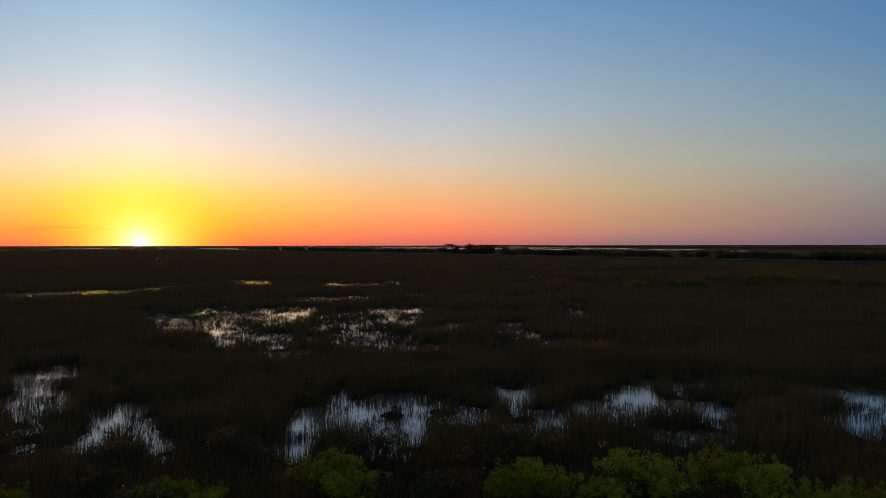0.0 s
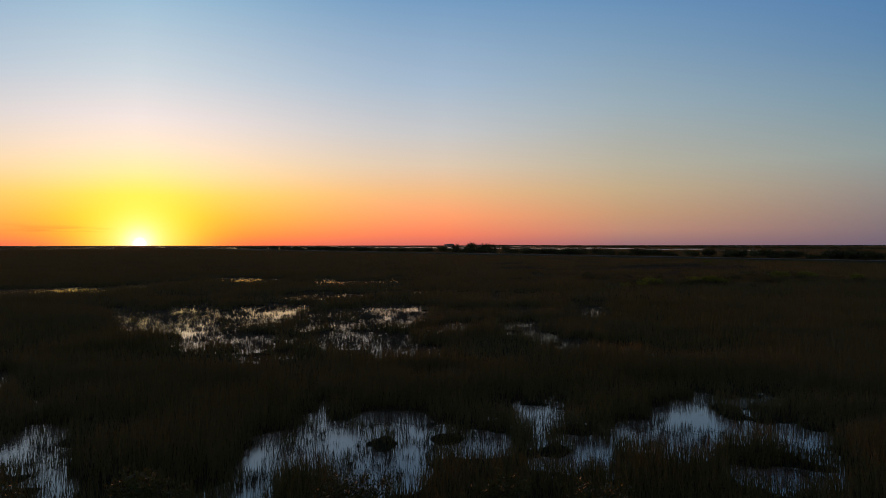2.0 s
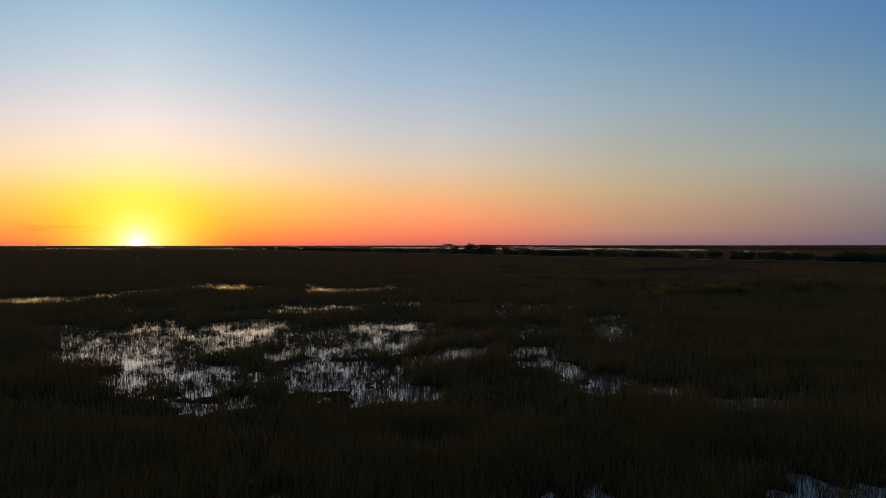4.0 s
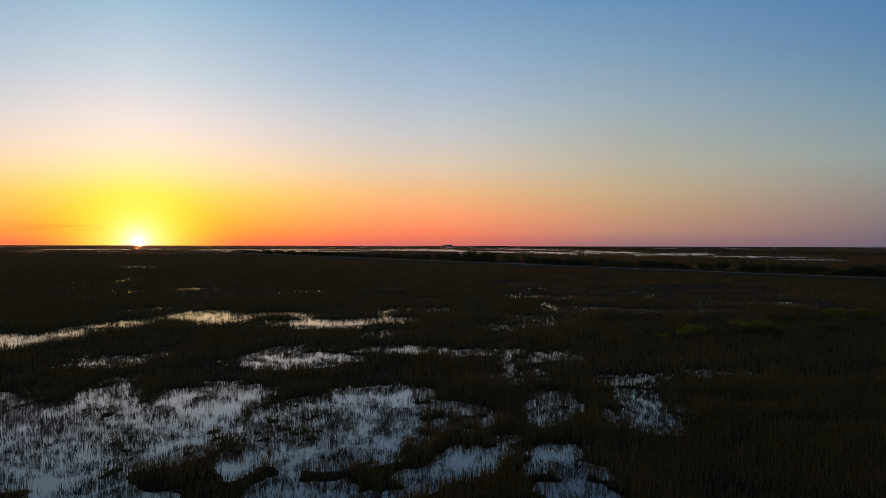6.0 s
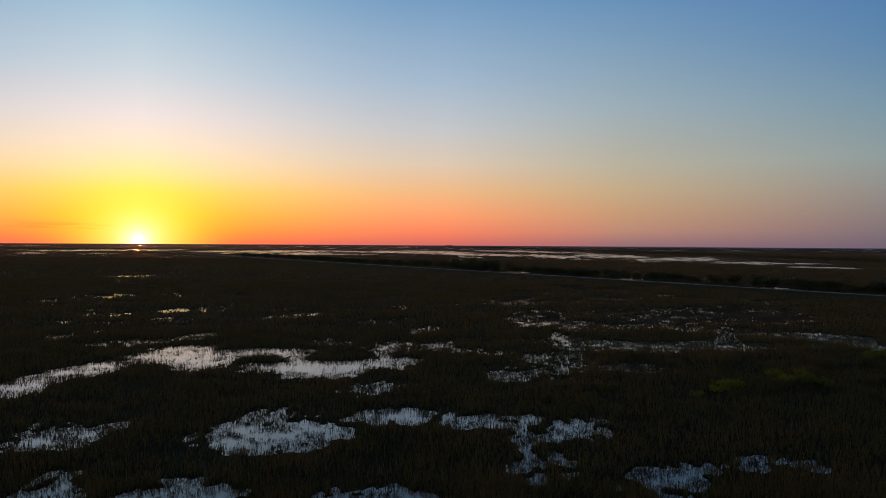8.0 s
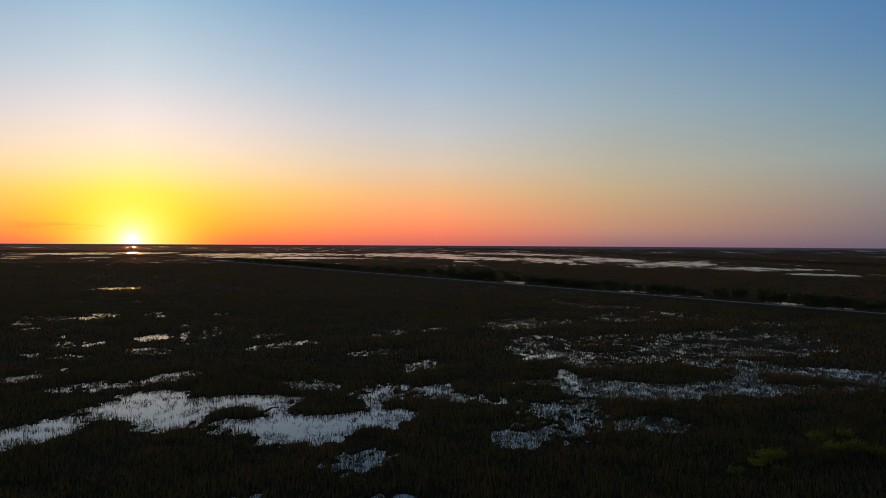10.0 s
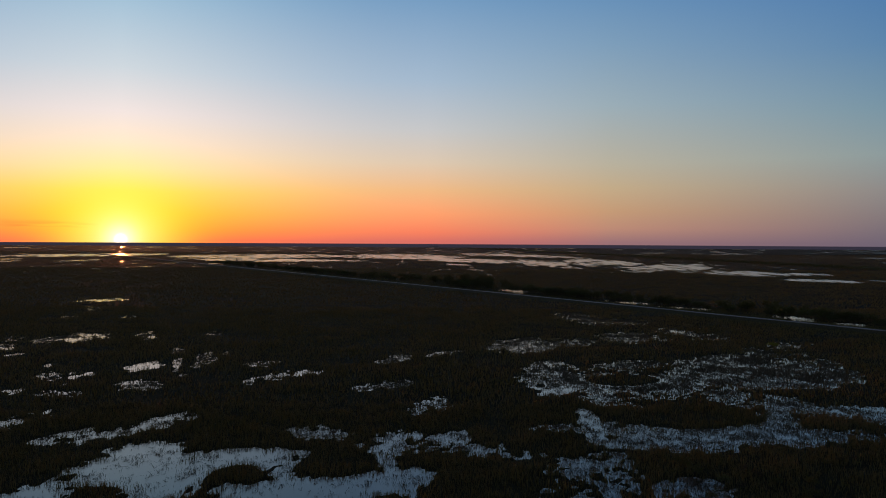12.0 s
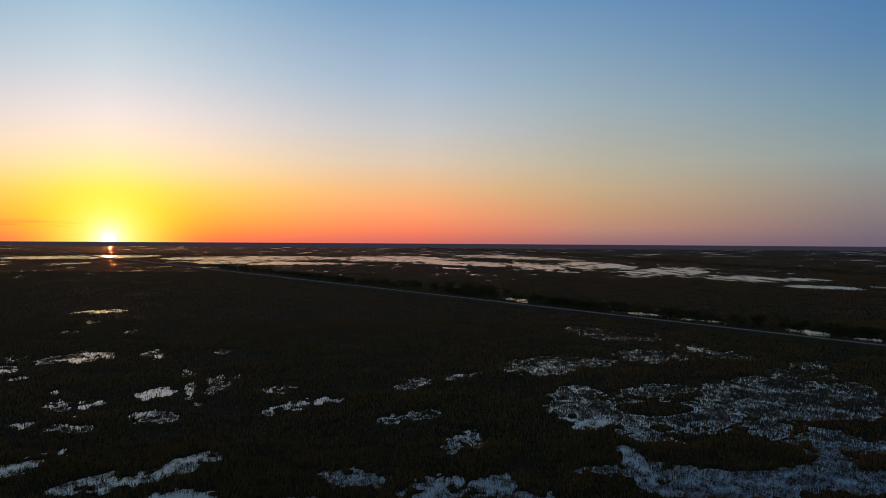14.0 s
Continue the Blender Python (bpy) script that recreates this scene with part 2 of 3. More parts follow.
# the reedy shallows
pond(-33.2, 118.3, 10.0, 2.9, 0.30, -69)
pond(-25.1, 121.3, 7.8, 6.0, 0.30, 74)
pond(-21.1, 113.3, 6.4, 3.1, 0.35, -78)
pond(-37.1, 102.6, 5.5, 2.5, 0.40, -67)
pond(-45.7, 119.1, 3.9, 2.9, 0.40, -36)
pond(-33.4, 105.0, 6.2, 2.3, 0.40, -73)
pond(-25.4, 88.8, 9.0, 1.7, 0.35, -67)
pond(-25.1, 95.3, 7.6, 1.5, 0.35, -69)
pond(-20.8, 87.8, 5.9, 1.1, 0.40, -71)
pond(-24.5, 102.0, 7.3, 4.8, 0.50, -69)
pond(-15.4, 101.8, 5.7, 1.9, 0.35, -82)
pond(-9.6, 101.7, 5.7, 3.7, 0.50, -39)
pond(-6.7, 120.7, 6.9, 5.1, 0.45, -75)
pond(0.8, 113.8, 5.2, 2.3, 0.60, -85)
pond(-16.4, 84.5, 2.9, 2.0, 0.45, -68)
pond(-16.4, 75.6, 3.3, 1.0, 0.45, -69)
pond(-13.6, 76.9, 2.7, 0.9, 0.65, -76)
pond(-7.4, 81.0, 3.7, 2.4, 0.50, -69)
pond(-9.7, 87.5, 4.2, 0.8, 0.60, -84)
pond(-4.1, 77.3, 3.4, 2.4, 0.70, 38)
pond(1.2, 96.9, 7.5, 2.1, 0.25, 59)
pond(8.5, 95.0, 5.1, 1.9, 0.45, 90)
pond(9.9, 85.7, 4.3, 1.1, 0.35, -82)
pond(11.9, 82.6, 2.4, 1.8, 0.45, 50)
pond(15.6, 79.2, 1.7, 1.6, 0.70, -71)
pond(18.7, 73.9, 2.0, 1.9, 0.55, 29)
pond(19.5, 115.2, 8.3, 2.9, 0.72, 80)
pond(10.3, 119.0, 6.6, 2.5, 0.70, 82)
pond(-30.8, 106.3, 14.7, 10.2, 0.70, -70)
pond(-10.8, 108.7, 12.7, 9.2, 0.72, -85)
pond(-18.7, 85.2, 7.7, 4.7, 0.72, -45)
pond(-8.2, 85.2, 7.5, 4.6, 0.76, -72)
pond(-32.4, 103.9, 4.4, 1.9, 0.50, -66)
pond(-25.8, 104.4, 5.2, 2.9, 0.50, -82)
pond(-11.9, 104.3, 5.9, 4.8, 0.40, -45)
pond(-6.2, 121.8, 5.1, 4.4, 0.50, -63)
pond(-46.7, 146.6, 5.5, 2.7, 0.70, -58)
pond(-21.1, 147.8, 7.9, 7.3, 0.35, 6)
pond(-23.1, 157.1, 3.4, 2.9, 0.40, 88)
pond(-45.0, 146.2, 5.2, 3.0, 0.60, 54)
pond(-7.3, 158.4, 6.4, 3.4, 0.60, 1)
pond(3.7, 155.8, 4.8, 2.2, 0.55, 10)
pond(8.6, 146.1, 5.5, 0.8, 0.65, -87)
pond(-11.6, 177.4, 4.5, 3.3, 0.65, 69)
pond(15.6, 150.5, 5.0, 2.9, 0.30, 66)
pond(9.3, 134.3, 4.2, 2.3, 0.70, 79)
pond(21.4, 131.6, 4.1, 2.2, 0.72, 39)
pond(33.3, 136.2, 3.3, 2.4, 0.72, 13)
# the open pool with its islets
pond(-78.5, 164.9, 17.0, 10.1, 0.10, 32)
pond(-68.6, 169.5, 13.5, 4.7, 0.10, 85)
pond(-47.4, 204.2, 10.8, 6.0, 0.12, -75)
pond(-66.5, 176.9, 9.4, 1.8, 0.10, -74)
pond(-66.8, 190.0, 6.3, 3.2, 0.15, 74)
pond(-61.8, 197.6, 6.7, 2.7, 0.15, 73)
pond(-56.3, 207.2, 8.6, 5.1, 0.12, -85)
pond(-63.3, 198.5, 6.6, 3.1, 0.12, 67)
pond(-62.2, 192.4, 3.3, 2.4, 0.15, -83)
pond(-54.6, 211.8, 9.7, 7.8, 0.10, 62)
pond(-46.2, 205.5, 5.8, 4.8, 0.15, -69)
pond(-55.5, 220.8, 5.9, 5.2, 0.12, -89)
pond(-37.7, 215.2, 8.3, 7.6, 0.10, 43)
pond(-38.0, 218.3, 7.9, 4.1, 0.10, 4)
pond(-28.7, 207.4, 5.5, 2.6, 0.10, -85)
pond(-26.5, 197.9, 11.0, 7.3, 0.08, -9)
pond(-22.6, 190.4, 6.0, 3.8, 0.15, 16)
pond(-11.8, 204.8, 7.3, 4.2, 0.15, 39)
pond(-13.6, 223.9, 5.7, 3.4, 0.20, 76)
pond(-11.8, 208.9, 7.6, 1.3, 0.15, -78)
pond(3.2, 222.1, 7.1, 3.2, 0.60, -22)
pond(-2.5, 226.8, 5.5, 2.7, 0.60, 67)
island(-36.1, 207.6, 5.8, 4.3, -55)
island(-22.3, 212.6, 8.4, 6.2, -72)
island(-55.3, 199.7, 5.9, 2.7, -6)
island(-33.6, 194.8, 1.5, 0.8, -3)
# the small pools past it
pond(-91.1, 243.4, 6.4, 2.9, 0.30, -90)
pond(-87.6, 252.9, 2.5, 1.8, 0.40, -62)
pond(-71.5, 233.0, 7.0, 4.5, 0.40, 27)
pond(-60.4, 243.0, 10.5, 2.5, 0.35, 60)
pond(-80.7, 286.1, 8.8, 4.5, 0.35, -64)
pond(-89.7, 314.0, 8.1, 3.9, 0.30, -82)
pond(-109.2, 298.4, 6.7, 2.2, 0.35, -58)
pond(-102.2, 297.2, 4.6, 1.3, 0.40, -65)
pond(-99.7, 301.8, 3.2, 1.7, 0.30, -64)
pond(-95.2, 273.6, 4.6, 3.3, 0.35, -16)
pond(-101.2, 286.0, 3.8, 2.3, 0.40, -47)
pond(-108.4, 274.5, 3.2, 2.9, 0.35, -70)
pond(-144.2, 385.1, 15.3, 2.7, 0.35, 88)
pond(-132.3, 387.4, 8.9, 4.0, 0.30, -48)
pond(-135.6, 374.8, 5.5, 3.4, 0.30, -60)
pond(-145.4, 374.0, 5.7, 3.0, 0.40, -77)
pond(-114.6, 388.6, 11.9, 2.7, 0.30, -71)
pond(-151.4, 355.0, 8.8, 2.0, 0.35, -64)
pond(-161.0, 376.5, 5.2, 3.4, 0.40, -81)
pond(-140.6, 340.8, 4.5, 1.9, 0.40, -69)
pond(-118.0, 315.1, 3.6, 1.4, 0.35, -64)
pond(-91.4, 348.0, 5.5, 2.6, 0.35, -69)
pond(-81.3, 319.9, 8.1, 0.9, 0.60, -75)
pond(-75.7, 327.6, 8.7, 2.0, 0.68, -79)
pond(-72.3, 340.1, 4.1, 1.7, 0.40, -78)
pond(-91.0, 398.4, 4.3, 2.1, 0.30, -79)
pond(-53.1, 288.9, 2.7, 1.2, 0.40, -77)
pond(-47.7, 298.5, 5.9, 3.4, 0.50, 73)
pond(-40.9, 303.6, 5.5, 3.4, 0.35, 40)
pond(-55.0, 319.8, 4.4, 3.4, 0.45, 14)
pond(-0.1, 344.0, 6.8, 2.2, 0.40, 53)
pond(-14.8, 329.0, 7.3, 3.4, 0.75, 74)
pond(-25.7, 234.5, 5.2, 3.1, 0.80, -46)
pond(-13.4, 229.9, 4.8, 3.6, 0.45, 56)
pond(-208.2, 565.7, 14.7, 9.8, 0.30, 27)
pond(-187.7, 511.4, 9.6, 3.3, 0.30, -72)
pond(-150.0, 461.7, 6.9, 2.4, 0.30, -81)
pond(-177.7, 462.3, 6.5, 2.7, 0.30, -61)
pond(-73.2, 298.9, 2.2, 1.1, 0.50, -75)
# the reed beds
pond(25.9, 360.7, 13.5, 9.6, 0.72, 71)
pond(45.9, 371.1, 11.8, 5.3, 0.78, 43)
pond(31.6, 377.7, 8.8, 5.4, 0.75, 37)
pond(68.3, 466.9, 22.2, 5.7, 0.70, -82)
pond(85.6, 450.2, 10.8, 8.5, 0.78, -82)
pond(73.5, 387.8, 13.5, 10.5, 0.72, 72)
pond(98.1, 410.8, 8.6, 5.5, 0.35, 76)
pond(104.6, 391.6, 11.1, 7.2, 0.72, 75)
pond(29.9, 305.4, 15.0, 7.2, 0.72, 89)
pond(26.6, 280.0, 7.1, 4.6, 0.60, -89)
pond(53.9, 317.0, 10.7, 6.0, 0.75, 36)
pond(35.8, 270.7, 10.6, 3.8, 0.70, -75)
pond(53.0, 277.9, 11.3, 6.6, 0.72, 43)
pond(67.6, 276.6, 12.3, 5.9, 0.72, 77)
pond(64.6, 299.0, 7.5, 4.7, 0.78, 52)
pond(91.0, 328.8, 21.1, 5.6, 0.72, 49)
pond(106.1, 343.6, 10.6, 5.9, 0.70, 67)
pond(80.7, 305.8, 6.0, 3.6, 0.30, 59)
pond(123.1, 362.1, 9.6, 4.6, 0.78, 43)
pond(99.8, 307.0, 13.4, 9.3, 0.76, 59)
pond(115.3, 317.8, 16.3, 3.1, 0.65, 80)
pond(76.6, 260.2, 9.9, 7.9, 0.78, -33)
pond(70.9, 251.7, 16.8, 2.8, 0.78, 67)
pond(27.3, 244.1, 7.3, 1.4, 0.20, 84)
pond(28.4, 234.0, 7.1, 4.0, 0.55, 77)
pond(40.5, 227.5, 9.6, 5.2, 0.65, -8)
pond(61.6, 231.8, 9.4, 4.9, 0.72, 13)
pond(96.8, 247.8, 11.5, 8.6, 0.65, -64)
pond(53.3, 234.7, 25.5, 4.4, 0.70, -5)
pond(99.3, 237.1, 15.9, 5.2, 0.70, -86)
pond(42.7, 290.1, 22.5, 14.6, 0.80, -15)
pond(90.9, 308.7, 29.2, 22.3, 0.80, 69)
pond(48.7, 232.2, 22.2, 7.8, 0.76, 3)
pond(76.5, 260.2, 7.1, 6.1, 0.70, -61)
pond(90.9, 254.8, 9.1, 5.9, 0.60, 0)
pond(20.7, 212.0, 7.3, 4.1, 0.78, 55)
pond(12.1, 191.4, 7.0, 3.6, 0.80, 63)
pond(21.9, 200.9, 8.9, 2.9, 0.74, 73)
pond(33.6, 199.6, 4.8, 4.1, 0.78, 45)
pond(-17.2, 285.0, 5.4, 3.1, 0.75, 46)
pond(-4.4, 262.5, 6.8, 2.6, 0.76, 71)
island(46.9, 294.0, 12.7, 9.2, 26)
island(51.1, 247.4, 14.6, 9.3, 21)
island(84.7, 276.3, 9.8, 5.7, 23)
island(67.0, 281.6, 3.7, 2.4, 21)
island(41.9, 265.3, 5.1, 2.9, 10)
island(104.0, 323.1, 4.4, 2.7, 36)
island(66.9, 353.0, 13.7, 4.5, 3)
# the canal's open stretches
pond(59.7, 671.5, 16.3, 5.5, 0.00, -86)
pond(119.9, 562.5, 10.8, 5.0, 0.00, -52)
pond(139.8, 527.2, 13.7, 4.1, 0.00, -59)
pond(174.8, 468.0, 12.7, 6.7, 0.00, 86)
pond(189.1, 438.4, 6.6, 3.5, 0.00, -40)
# the far lake
pond(196.9, 1473.7, 178.1, 33.6, 0.02, -89)
pond(315.4, 1550.9, 212.8, 58.9, 0.02, 86)
pond(364.5, 1264.1, 183.4, 51.2, 0.02, 66)
pond(385.9, 1038.3, 79.7, 40.8, 0.02, 87)
pond(440.8, 1005.9, 41.4, 22.7, 0.02, 40)
pond(387.4, 858.7, 32.4, 19.5, 0.02, -82)
pond(-69.4, 2061.5, 309.9, 131.3, 0.02, -79)
pond(69.1, 1663.0, 220.3, 86.5, 0.02, -65)
pond(-401.6, 1996.5, 257.1, 196.7, 0.02, 83)
pond(-310.8, 1601.1, 160.3, 89.9, 0.02, -23)
pond(237.4, 2247.9, 330.4, 78.0, 0.02, -71)
pond(-824.0, 2025.2, 239.5, 127.1, 0.02, 76)

ROAD_A, ROAD_B = 425.0, -0.6  # the levee's line: x = ROAD_A + ROAD_B * y
ROAD_N = math.hypot(1.0, ROAD_B)


def off_road(x, y):
    return (x - ROAD_A - ROAD_B * y) / ROAD_N


def inside(x, y, shape):
    px, py, rx, ry, reeds, turn = shape[:6]
    c, s = math.cos(turn), math.sin(turn)
    dx, dy = x - px, y - py
    return 1 - np.sqrt(((dx * c + dy * s) / rx) ** 2 + ((dy * c - dx * s) / ry) ** 2)


def lie(x, y):
    """Wetness (above -0.45: water) and how thickly reeds stand there."""
    x, y = np.asarray(x, float), np.asarray(y, float)
    wet, reeds = np.full(x.shape, -4.0), np.full(x.shape, 0.6)
    grain = np.clip(np.maximum(y, 0) / 130, 0.7, 9.0)  # shores are drawn more coarsely farther out
    far, farther = np.clip((y - 150) / 250, 0, 1), np.clip((y - 600) / 400, 0, 1)
    close = 1 - far
    far = far - farther
    rough = 4.5 * (cloudy(x, y * 0.6, 6.0, 3) * close + cloudy(x, y * 0.5, 13.0, 3, 2.2) * far + cloudy(x, y * 0.2, 22.0, 3, 8.0) * farther)
    fine = 7.0 * (cloudy(x, y * 0.6, 1.3, 2, 9.0) * close + cloudy(x, y * 0.6, 2.4, 2, 9.0) * far + cloudy(x, y * 0.2, 6.5, 2, 14.0) * farther)
    for shape in PONDS:
        near = np.abs(x - shape[0]) + np.abs(y - shape[1]) < 2.4 * (shape[2] + shape[3]) + 8
        if not near.any():
            continue
        deep = max(min(shape[2], shape[3]), 0.4 * math.sqrt(shape[2] * shape[3]))
        value = inside(x[near], y[near], shape) * np.maximum(deep / grain[near], 1.4) + float(np.interp(shape[4], [0.1, 0.3, 0.5, 0.75], [-0.4, -0.1, 0.0, -0.2])) - (0.85 if 0.2 < shape[4] < 0.6 else 0.3 if shape[4] > 0.2 else 0.0) * np.clip((y[near] - 170) / 120, 0, 1)
        better = value > wet[near]
        wet[near] = np.where(better, value, wet[near])
        reeds[near] = np.where(better, shape[4], reeds[near])
    wet = np.minimum(wet, 2.0 - 1.6 * farther) + (rough + fine) * np.where(wet > -1.6, np.interp(reeds, [0.1, 0.4, 0.8], [0.6, 1.2, 1.2]), 0.5) * (1 + 1.6 * farther) * np.interp(y, [50, 90], [0.65, 1.0])
    for shape in ISLANDS:
        near = np.abs(x - shape[0]) + np.abs(y - shape[1]) < 2.2 * (shape[2] + shape[3])
        if near.any():
            shore = -inside(x[near], y[near], shape) * min(shape[2], shape[3]) / grain[near] * 1.6 + 0.55 * (rough + fine)[near] - 0.3
            wet[near] = np.minimum(wet[near], shore)
    wet = -0.45 + 0.3 * np.clip(wet, -3.5, 3.5)
    side = off_road(x, y)
    wet = np.where(np.abs(side) < 10, -0.8, wet)
    # small pools strewn over the far country
    spots = 2.4 * cloudy(x, y * 0.25, 44.0, 3, 12.0) - 1.3
    wet = np.where((side > 300) | ((side < -10) & (y > 1300)), np.maximum(wet, spots), wet)
    return wet, reeds


def levels(wet):
    return np.clip(-0.4 * (wet + 0.72), -0.4, 0.12)


def mesh_object(name, verts, faces, mat, smooth=False):
    """One mesh from arrays of points and of faces with equally many corners."""
    me = bpy.data.meshes.new(name)
    verts, faces = np.asarray(verts, np.float32), np.asarray(faces, np.int32)
    me.vertices.add(len(verts))
    me.vertices.foreach_set("co", verts.ravel())
    me.loops.add(faces.size)
    me.loops.foreach_set("vertex_index", faces.ravel())
    me.polygons.add(len(faces))
    me.polygons.foreach_set("loop_start", np.arange(0, faces.size, faces.shape[1], dtype=np.int32))
    me.polygons.foreach_set("use_smooth", np.full(len(faces), smooth))
    me.materials.append(mat)
    me.update(calc_edges=True)
    me.validate()
    return new(name, me)


# ---- ground: one sheet that reaches the skyline, finest where it is seen closest ----
rows_y = np.concatenate([[-6500, -2500, -800, -250, -80, -30, -5], np.geomspace(50, 6600, 820) - 32])
across = np.linspace(-0.72, 0.72, 520)
gy = np.repeat(rows_y[:, None], len(across) + 2, axis=1)
span = np.maximum(rows_y, 0)[:, None] + 32
gx = np.concatenate([np.full((len(rows_y), 1), -7200.0), across[None, :] * span, np.full((len(rows_y), 1), 7200.0)], axis=1)
gwet, _ = lie(gx, gy)
gz = levels(gwet) + 0.10 * cloudy(gx, gy, 1.4, 2, 4.0) * np.clip(1.4 - gy / 220, 0.3, 1)
# plain land past the wide middle strip and behind the start
gz[:, :2] = gz[:, -2:] = 0.12
gz[:8, :] = 0.12
nr, nc = gx.shape
index = np.arange(nr * nc).reshape(nr, nc)
quads = np.stack([index[:-1, :-1], index[:-1, 1:], index[1:, 1:], index[1:, :-1]], axis=-1).reshape(-1, 4)
ground = mesh_object("ground", np.stack([gx, gy, gz], axis=-1).reshape(-1, 3), quads, MUD, True)
tagged(ground, "dark matted peat and sedge floor of a wide flat marsh", "ground", kind="structure")

water = mesh_object("water", [(-7200, -6500, 0), (7200, -6500, 0), (7200, 6600, 0), (-7200, 6600, 0)], [(0, 1, 2, 3)], WATER)
tagged(water, "still shallow marsh water mirroring the evening sky", "water", kind="structure")


# ---- sawgrass and reeds ----
def blades(points, wide, tall, lean):
    """Tapered blades, one on each point."""
    n = len(points)
    a = rng.random(n) * 2 * math.pi
    side = np.stack([np.cos(a), np.sin(a), np.zeros(n)], axis=1) * (wide / 2)[:, None]
    b = rng.random(n) * 2 * math.pi
    tip = points + np.stack([np.cos(b) * lean * tall, np.sin(b) * lean * tall, tall], axis=1)
    return np.stack([points - side, points + side, tip], axis=1).reshape(-1, 3)


ZONES = [  # from, to, blades a square metre, width, height
    (22, 70, 62, 0.034, 1.1),
    (70, 130, 27, 0.055, 1.15),
    (130, 260, 8.5, 0.095, 1.15),
    (260, 520, 2.1, 0.21, 1.1),
    (520, 1150, 0.34, 0.6, 1.0),
    (1150, 2600, 0.034, 1.6, 1.0),
]
grass_points, reed_points = [], []
for y0, y1, dense, wide, tall in ZONES:
    reach = 0.6 * y1 + 8
    n = int(2 * reach * (y1 - y0) * dense)
    x = rng.uniform(-reach, reach, n)
    y = rng.uniform(y0, y1, n)
    keep = np.abs(x + 3) < 0.6 * y + 10
    x, y = x[keep], y[keep]
    wet, reeds = lie(x, y)
    side = off_road(x, y)
    tuft = cloudy(x, y, 5.0 if y1 < 300 else 14.0, 3, 2.0)
    stand = (rng.random(len(x)) < np.clip(1.0 + 2.2 * tuft, 0.25, 1) * np.minimum(1, np.exp(-5.5 * (wet + 0.62 + 0.5 * (tuft - 0.1))))) & (wet < 0.35) & (np.abs(side) > 2.8)
    h = tall * (0.75 + 0.9 * tuft + rng.uniform(-0.25, 0.35, len(x))) * np.interp(wet, [-1.0, -0.6, -0.2], [1.0, 0.66, 0.36])
    k = stand
    bank = np.interp(np.abs(side), [0, 3.4, 4.0, 7.0, 9.5], [1.28, 1.28, 1.2, 0.5, 0.0])
    h = np.where(np.abs(side) < 9.5, 0.3 * h, h)
    z = np.maximum(levels(wet[k]), np.where(np.abs(side[k]) < 9.5, bank[k], -9)) - 0.08
    grass_points.append(blades(np.stack([x[k], y[k], z], axis=1), wide * rng.uniform(0.7, 1.4, k.sum()), np.maximum(h[k], 0.25) + 0.08, rng.uniform(0.02, 0.35, k.sum())))
    # reeds stand in the water in short tufts of a few stems
    each, apart, many = {22: (10, 0.12, 11.0), 70: (9, 0.13, 13.0), 130: (7, 0.16, 14.0), 260: (5, 0.24, 12.0)}.get(y0, (0, 0, 0))
    n = int(2 * reach * (y1 - y0) * many)
    if n == 0:
        continue
    x, y = rng.uniform(-reach, reach, n), rng.uniform(y0, y1, n)
    wet, reeds = lie(x, y)
    keep = (np.abs(x + 3) < 0.6 * y + 10) & (wet >= -0.5) & (off_road(x, y) < 10)
    keep &= rng.random(n) < reeds * np.clip(0.7 + 7.0 * cloudy(x, y * 0.6, 2.2 if y1 < 300 else 5.0, 3, 6.0), np.where(reeds > 0.6, 0.4, 0.08), 1.8) * np.interp(wet, [-0.2, 0.1, 0.5], [1.8, 1.2, 0.9])
    x, y = np.repeat(x[keep], each), np.repeat(y[keep], each)
    tall_tuft = np.repeat(rng.uniform(0.2, 1.0, keep.sum()) ** 1.5, each) * 0.55
    k = len(x)
    apart = apart * np.repeat(rng.uniform(0.5, 2.2, keep.sum()), each)
    spot = np.stack([x + rng.normal(0, apart, k), y + rng.normal(0, apart, k), np.full(k, -0.25)], axis=1)
    reed_points.append(blades(spot, (1.7 if y0 < 60 else 1.3 if y0 < 100 else 1.0) * wide * rng.uniform(0.45, 0.9, k), 0.25 + tall_tuft * rng.uniform(0.6, 1.1, k), rng.uniform(0.0, 0.35, k)))
for name, parts, mat, label in (
    ("marsh_grass", grass_points, GRASS, "dense dark sawgrass covering the flat marsh"),
    ("reeds", reed_points, REED, "thin dark reed stems standing in shallow water"),
):
    co = np.concatenate(parts)
    tagged(mesh_object(name, co, np.arange(len(co)).reshape(-1, 3), mat), label, "grass" if name == "marsh_grass" else "reeds", kind="stuff")


# ---- levee with its track ----
def ribbon(name, profile, y0, y1, mat, step=12.0):
    """A cross-section (offset, height) drawn along the levee's line."""
    ys = np.arange(y0, y1, step)
    verts = []
    for y in ys:
        for k, (o, z) in enumerate(profile):
            wob = 0.35 * float(cloudy(np.array([y * 1.0]), np.array([k * 13.0]), 40.0, 2)[0])
            o2 = o + wob
            verts.append((ROAD_A + ROAD_B * y + o2 / ROAD_N, y - ROAD_B * o2 / ROAD_N, z))
    m = len(profile)
    faces = [(a * m + k, a * m + k + 1, (a + 1) * m + k + 1, (a + 1) * m + k) for a in range(len(ys) - 1) for k in range(m - 1)]
    return mesh_object(name, verts, faces, mat, False)


